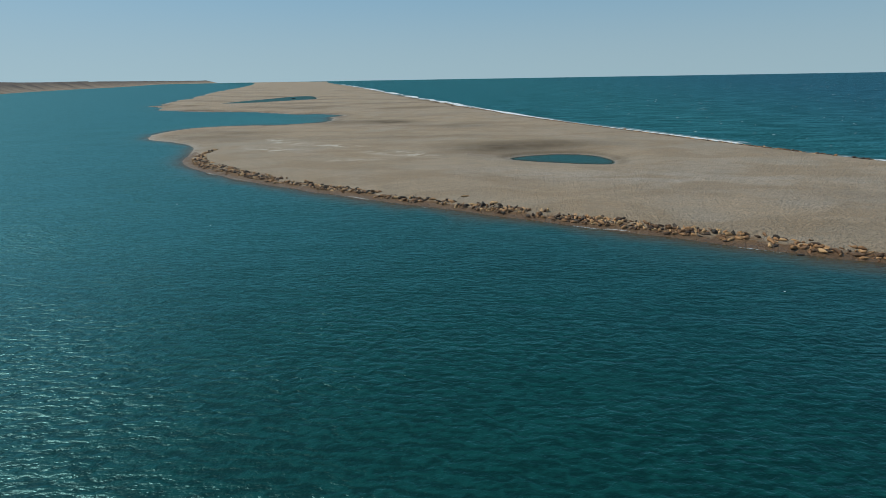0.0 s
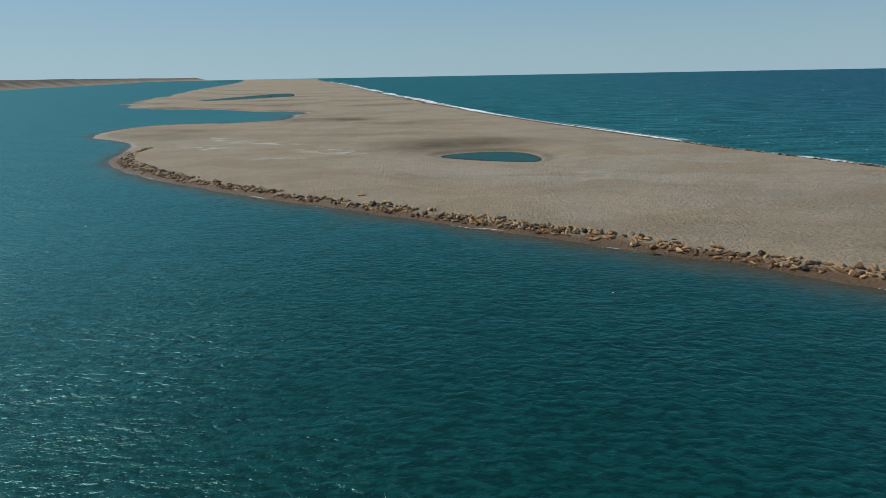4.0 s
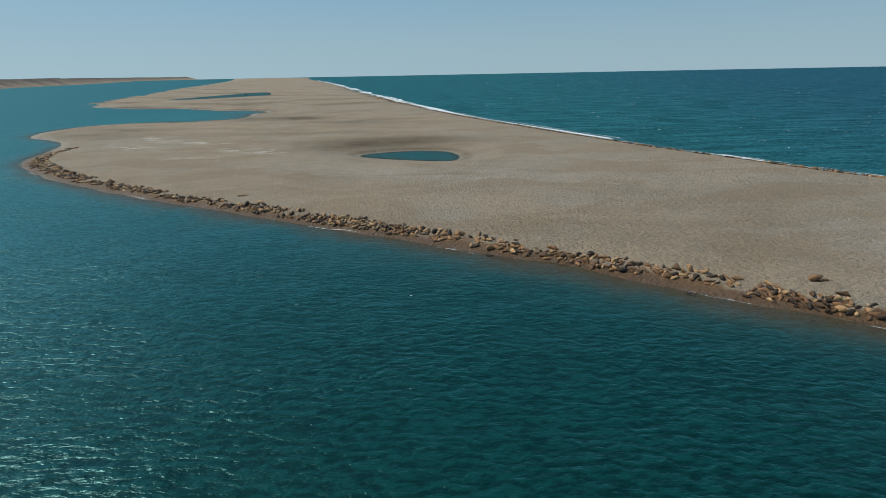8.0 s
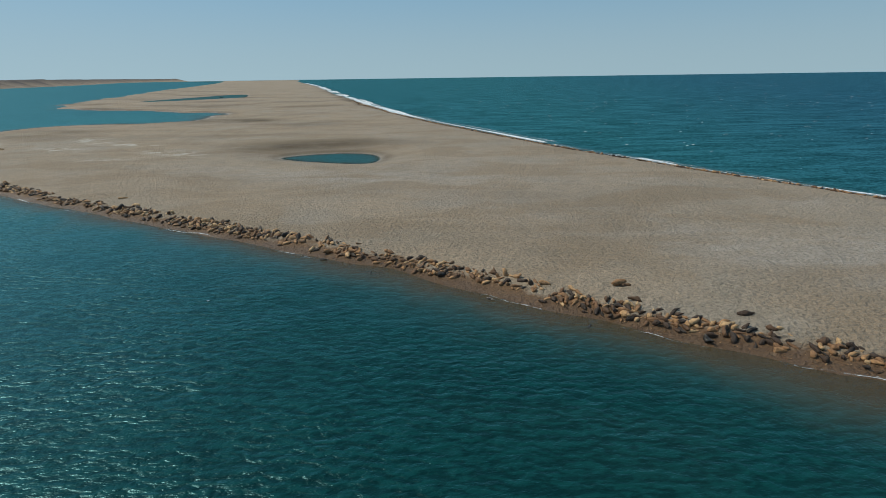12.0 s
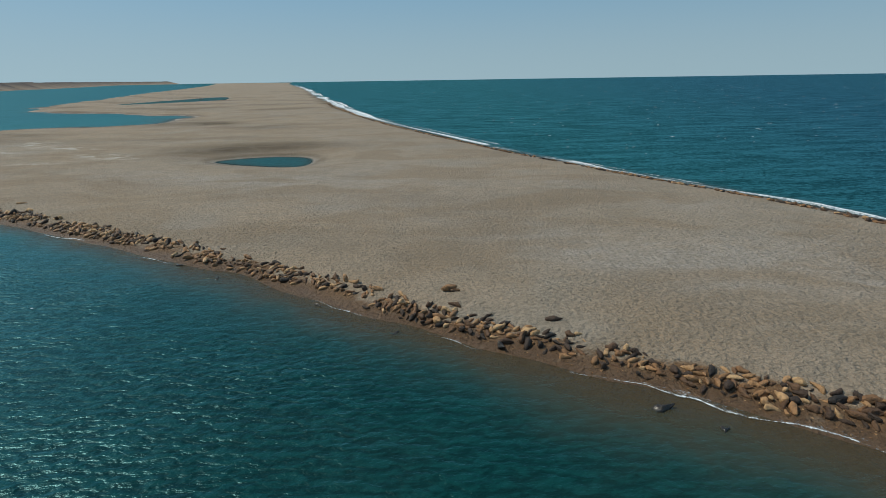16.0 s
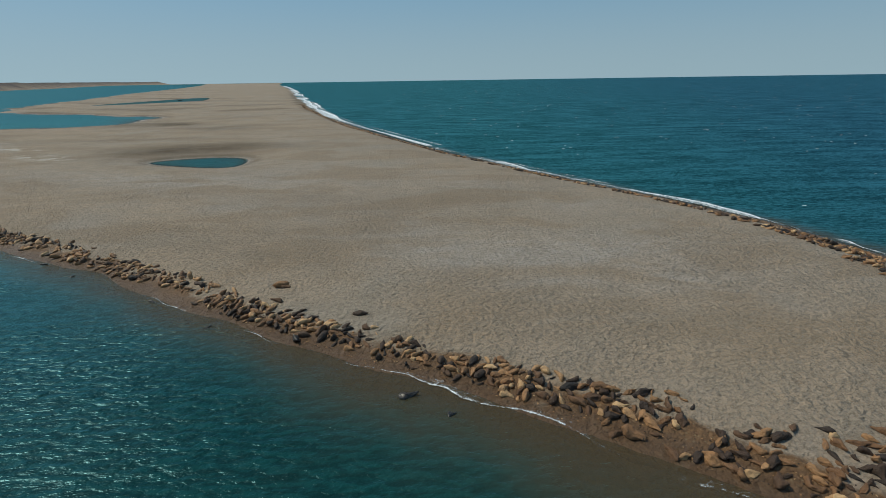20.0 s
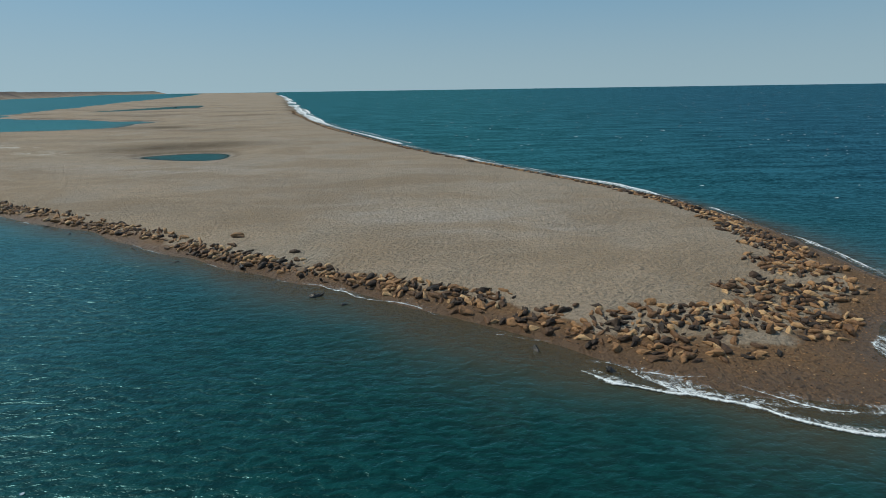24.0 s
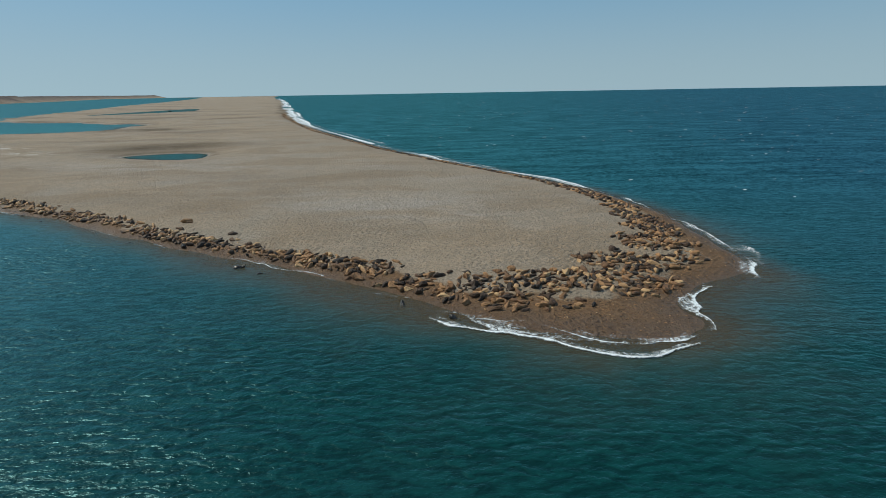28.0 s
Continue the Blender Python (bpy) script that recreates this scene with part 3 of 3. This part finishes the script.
# ---- whitecaps on the open water ----
def whitecaps(name, count, area, seed, sizes, label):
    r = np.random.RandomState(seed)
    verts, faces, thick = [], [], []
    while count:
        x, y = r.uniform(*area[0]), r.uniform(*area[1])
        if edge_distance(np.array([x]), np.array([y]), OUTLINE)[0] > -14:
            continue
        count -= 1
        grow = 1 + math.hypot(x - 80, y) / 500
        l, w, a = r.uniform(*sizes) * grow, r.uniform(0.13, 0.27) * grow * min(1, sizes[1]), r.normal(0.25, 0.25)
        bend, c, s = r.uniform(-0.5, 0.5), math.cos(a), math.sin(a)
        base = len(verts)
        for i in range(6):
            for j in range(3):
                u, v = (i / 5 - 0.5) * l, (j - 1) * w * (1 - (2 * i / 5 - 1) ** 2 * 0.8) * r.uniform(0.6, 1.3) + bend * (i / 5 - 0.5) ** 2 * l
                verts.append((x + u * c - v * s, y + u * s + v * c, 0.04 + (0.1 if j == 1 else 0)))
                thick.append(1.8 if j == 1 and 0 < i < 5 else 0.3)
        faces += [(base + 3 * i + j, base + 3 * i + 3 + j, base + 3 * i + 4 + j, base + 3 * i + 1 + j) for i in range(5) for j in range(2)]
    me = bpy.data.meshes.new(name)
    me.from_pydata(verts, [], faces)
    me.attributes.new("thick", "FLOAT", "POINT").data.foreach_set("value", np.array(thick, np.float32))
    me.materials.append(FOAM)
    return tagged(new(name, me), label, "foam", kind="stuff")


whitecaps("whitecaps", 300, ((110, 560), (60, 520)), 15, (0.4, 1.1), "small white wave crests near the outer shore")
whitecaps("whitecaps", 420, ((60, 1400), (60, 1200)), 5, (0.6, 1.7), "small white wave crests on the open sea")
whitecaps("whitecaps", 24, ((-120, 230), (-40, 160)), 6, (0.15, 0.35), "small scattered white ripples on the bay")

# ---- boulders in a band along the shore, added in place of resting sea lions ----
BAY_BAND = [(-84, 188, 1.5), (-84.5, 177, 3), (-79.5, 164, 4), (-71.5, 153, 4.5), (-57, 139.5, 3.5), (-43, 128.5, 3.5), (-30, 120, 3.2), (-18, 112, 2.8), (-6, 104.5, 3), (5, 98.5, 3.2), (18, 91.2, 3.6), (30, 84.5, 3.6),
            (41, 78, 3.8), (51, 72.3, 4), (60, 67, 3.8), (69.5, 60.3, 4.2), (77, 54.6, 3.6), (84, 50, 4.2), (91, 46.3, 4.2), (96, 43.3, 3.8), (101, 39.6, 4), (106, 37, 4.4), (111, 33.6, 4.6)]
TIP_BAND = [(116, 30.4, 5.2), (121, 27.6, 6), (125, 24.2, 6.6), (130, 22, 7.4), (135, 21.4, 7.8), (140, 22, 8.6), (146, 24.3, 11), (151, 28, 11), (155, 34, 9), (157.8, 42, 7.6), (159, 52, 6.6),
            (158.8, 62, 5.6), (157, 73, 4.4), (153.4, 82, 3.4), (145, 97, 2.4), (127, 131, 2), (112, 160, 1.8), (95, 200, 1.8), (68, 262, 2), (45, 335, 2.4), (18, 420, 3), (-8, 520, 3)]


def stand_in_mesh(seed, level):
    """A long, rounded, water-worn stone standing in for an animal, thicker towards one end and a little bent, its base
    at z = 0.
    """
    r = np.random.RandomState(seed)
    bm = bmesh.new()
    bmesh.ops.create_icosphere(bm, subdivisions=level, radius=1)
    off, bend, swing, taper = Vector(r.uniform(-50, 50, 3)), r.uniform(-0.28, 0.28), r.uniform(-0.12, 0.12), r.uniform(0.4, 0.78)
    wide, tall, arch = r.uniform(0.26, 0.37), r.uniform(0.27, 0.42), r.uniform(-0.12, 0.22)
    cuts = [(Vector(r.normal(size=3)).normalized(), r.uniform(0.55, 0.95)) for _ in range(7)]
    for v in bm.verts:
        p = v.co.copy()
        girth = (1 - taper * (0.5 + 0.5 * p.x)) * (1.3 + 0.26 * math.sin(3.1 * p.x + seed))
        lump = 1 + 0.5 * noise.noise(p * 1.5 + off) + 0.36 * noise.noise(p * 3.2 + off) + 0.12 * noise.noise(p * 7 + off)
        for nrm, lim in cuts:
            over = p.dot(nrm) - lim
            if over > 0:
                p -= nrm * over * 0.85
        y = p.y * wide * girth * lump + bend * p.x * p.x + swing * math.sin(2.6 * p.x)
        z = max(p.z, -0.62) * tall * girth * lump + 0.6 * tall + arch * p.x * abs(p.x)
        v.co = (p.x * (1 + 0.1 * noise.noise(p * 2 + off)), y, z)
    for f in bm.faces:
        f.smooth = True
    me = bpy.data.meshes.new("boulder")
    bm.to_mesh(me)
    bm.free()
    me.materials.append(STONE)
    return me


def stand_in_places():
    r = np.random.RandomState(12)
    band, tries = np.array(BAY_BAND + TIP_BAND), []
    for (ax, ay, aw), (bx, by, bw) in zip(band[:-1], band[1:]):
        length = math.hypot(bx - ax, by - ay)
        tx, ty = (bx - ax) / length, (by - ay) / length
        for _ in range(int(length * (aw + bw) / 2 * 5.6)):
            s, k = r.uniform(), r.normal() * 0.3
            if abs(k) < 0.62:
                w = aw + (bw - aw) * s
                tries.append((ax + (bx - ax) * s - ty * k * w, ay + (by - ay) * s + tx * k * w, k))
    tries = np.array(tries)
    inside = edge_distance(tries[:, 0], tries[:, 1], OUTLINE)
    clump = waves(tries[:, 0], tries[:, 1], 9, 71, 2) > -0.7 - 0.45 * blob(tries[:, 0], tries[:, 1], 143, 22, 14, 7) + 1.4 * np.abs(tries[:, 2]) * np.where(tries[:, 0] < 60, 0.6, 1)
    slant = 2.2 * waves(tries[:, 0], tries[:, 1], 12, 33, 2)
    out, cell = [], {}
    for (x, y, _), way in zip(tries[clump & (inside > 1.0)], slant[clump & (inside > 1.0)]):
        i, j = int(x // 0.9), int(y // 0.9)
        if any(math.hypot(px - x, py - y) < 0.5 for dx in (-1, 0, 1) for dy in (-1, 0, 1) for px, py in cell.get((i + dx, j + dy), ())):
            continue
        cell.setdefault((i, j), []).append((x, y))
        size = r.uniform(0.5, 0.76) if r.uniform() > 0.25 else r.uniform(0.32, 0.5)
        out.append((x, y, size * (1 if r.uniform() > 0.1 else 1.25), way + r.normal() * 0.7, r.normal() * 0.3, r.normal() * (0.18 if r.uniform() > 0.18 else 0.55), r.randint(24), r.uniform(0.9, 1.45)))
    # single stones where lone sea lions rest
    for x, y, size in ((86.4, 55, 1.25), (96, 47.2, 1.05), (9.9, 98.8, 1.1), (4.3, 104.4, 1.1), (113.8, 33.4, 1.25), (151.3, 37.8, 1.0), (150.7, 33.6, 1.0), (148, 31.6, 1.05), (118.6, 31.8, 1.1), (86.9, 54.5, 0.8)):
        out.append((x, y, size * 0.9, r.uniform(-0.4, 0.4), 0, 0, r.randint(24), 1.0))
    return out


places = stand_in_places()
zs, _ = ground_height(np.array([p[0] for p in places]), np.array([p[1] for p in places]))
near_to_far = sorted(range(len(places)), key=lambda i: math.hypot(places[i][0] - 128, (places[i][1] - 25) * 1.0))
shapes = [stand_in_mesh(100 + i, 3) for i in range(24)]
plain = [stand_in_mesh(100 + i, 2) for i in range(24)]
raw = []
for me in plain:
    co = np.empty(3 * len(me.vertices), np.float32)
    me.vertices.foreach_get("co", co)
    raw.append((co.reshape(-1, 3), np.array([f.vertices[:] for f in me.polygons])))
many_v, many_f, count = [], [], 0
for rank, i in enumerate(near_to_far):
    x, y, size, turn, lean, tip, kind, tall = places[i]
    m = Matrix.Translation((x, y, max(zs[i], 0) - 0.06)) @ Euler((lean, tip, turn)).to_matrix().to_4x4() @ Matrix.Diagonal((size, size * tall, size * tall, 1))
    if rank < 300:
        # each boulder is added where a sea lion lies
        ob = new("boulder", shapes[kind])
        ob.matrix_world = m
        tagged(ob, "large tan-brown stone standing in for a resting sea lion" if size > 0.9 else "tan-brown stone standing in for a sea lion on shore", "boulder", "boulders along the shore")
    else:
        v, f = raw[kind]
        t = np.array(m)
        many_v.append(v @ t[:3, :3].T + t[:3, 3])
        many_f.append(f + count)
        count += len(v)
many_v, many_f = np.concatenate(many_v), np.concatenate(many_f)
me = bpy.data.meshes.new("shore_boulders")
me.from_pydata(many_v.tolist(), [], many_f.tolist())
me.polygons.foreach_set("use_smooth", np.ones(len(many_f), bool))
me.materials.append(STONE)
tagged(new("shore_boulders", me), "long band of tan and dark brown stones standing in for sea lions", "boulders", kind="stuff")


# ---- dark wet stones added in place of sea lions in the shallows ----
for i, (x, y, size) in enumerate(((50.8, 68.2, 0.55), (57.6, 63, 0.5), (71.8, 54.2, 0.6), (80.7, 47.2, 0.65), (90.5, 43.4, 0.7), (101, 34.2, 0.95), (121.5, 20.6, 0.8), (126.6, 16.6, 0.7), (104.5, 31.6, 0.7))):
    bottom, _ = ground_height(np.array([x]), np.array([y]))
    ob = new("shallows_stone", stand_in_mesh(300 + i, 3))
    ob.data.name = "shallows_stone"
    ob.data.materials[0] = WET_STONE
    ob.matrix_world = Matrix.Translation((x, y, min(max(float(bottom[0]), -0.25), 0.3) - 0.05)) @ Euler((0.1 * i, -0.25, 1.3 * i)).to_matrix().to_4x4() @ Matrix.Diagonal((size, size * 1.1, size * 1.4, 1))
    tagged(ob, "dark wet stone standing in for a sea lion in the shallows", "stone", "stones in the shallows")


# ---- loose pebbles on the wet shingle at the end of the spit ----
def pebbles():
    r = np.random.RandomState(4)
    p = np.stack([r.uniform(84, 168, 26000), r.uniform(8, 80, 26000)], 1)
    z, d = ground_height(p[:, 0], p[:, 1])
    keep = (d > 0.4) & (d < 3.2 + 5.6 * blob(p[:, 0], p[:, 1], 140, 13, 14, 9) + 3.6 * blob(p[:, 0], p[:, 1], 164, 36, 8, 14)) & (r.uniform(size=len(p)) < 0.75)
    p, z = p[keep], z[keep]
    bm = bmesh.new()
    bmesh.ops.create_icosphere(bm, subdivisions=1, radius=1)
    co, tri = np.array([v.co[:] for v in bm.verts]), np.array([[v.index for v in f.verts] for f in bm.faces])
    bm.free()
    n = len(p)
    size = r.uniform(0.035, 0.085, (n, 1, 1)) * r.uniform(0.7, 1.3, (n, 1, 3)) * np.array([1, 1, 0.55])
    v = co[None] * (1 + 0.25 * r.normal(size=(n, len(co), 1))) * size + np.concatenate([p, z[:, None]], 1)[:, None, :] + np.array([0, 0, 0.02])
    me = bpy.data.meshes.new("pebbles")
    me.from_pydata(v.reshape(-1, 3).tolist(), [], (tri[None] + len(co) * np.arange(n)[:, None, None]).reshape(-1, 3).tolist())
    me.materials.append(STONE)
    return tagged(new("pebbles", me), "loose brown and tan pebbles on wet shingle", "pebbles", kind="stuff")


pebbles()


# ---- a small boat drawn up by the lagoon ----
def part(name, bm, material, parent, label=""):
    me = bpy.data.meshes.new(name)
    bm.to_mesh(me)
    bm.free()
    me.materials.append(material)
    ob = new(name, me)
    ob.parent = parent
    return tagged(ob, label)


def paint(name, color, rough):
    k = Mat(name, rough)
    return k.set(color=k.mix(k.ramp(k.noise(3.0, detail=5), 0.4, 0.75, 0, 0.6), color, tuple(c * 0.55 for c in color)), rough=rough, normal=k.bump(k.noise(12.0), 0.2, 0.02))


def box(bm, x, y, z, sx, sy, sz):
    bmesh.ops.create_cube(bm, size=1, matrix=Matrix.Translation((x, y, z)) @ Matrix.Diagonal((sx, sy, sz, 1)))


def small_boat(x, y, z, turn):
    boat = tagged(new("small_boat"), "small beached boat with dark hull and pale inside", "boat")
    boat.matrix_world = pose(x, y, z, 0, 0, turn)
    dark, pale = paint("dark_hull_paint", (0.03, 0.03, 0.035), 0.5), paint("pale_paint", (0.7, 0.7, 0.68), 0.6)
    stations = [(-2.2, 0.7, 0.1), (-1.2, 0.9, 0.0), (0, 0.95, 0.0), (1.2, 0.75, 0.05), (2.0, 0.35, 0.2), (2.45, 0.03, 0.4)]
    for name, mat, inset, label in (("hull", dark, 0.0, "dark painted hull"), ("lining", pale, 0.06, "pale painted inside")):
        bm = bmesh.new()
        rings = []
        for sx, w, keel in stations:
            w, top = max(w - inset, 0.015), 0.85 + 0.12 * abs(sx) / 2.4
            rings.append([bm.verts.new((sx * (1 - inset / 3), a * w, b)) for a, b in ((-1, top), (-0.8, keel + 0.3 + inset), (0, keel + inset * 2), (0.8, keel + 0.3 + inset), (1, top))])
        for r0, r1 in zip(rings, rings[1:]):
            for j in range(4):
                bm.faces.new((r0[j], r1[j], r1[j + 1], r0[j + 1]))
        bm.faces.new(rings[0])
        part(name, bm, mat, boat, label)
    for sx in (-1.0, 0.6):
        bm = bmesh.new()
        box(bm, sx, 0, 0.6, 0.28, 1.5, 0.05)
        part("thwart", bm, pale, boat)
    bm = bmesh.new()
    box(bm, -2.35, 0, 0.85, 0.3, 0.3, 0.5)
    part("outboard_motor", bm, dark, boat)
    return boat


boat_z, _ = ground_height(np.array([-196.0]), np.array([690.0]))
small_boat(-196.0, 690.0, max(float(boat_z[0]), 0.1) - 0.05, 20)
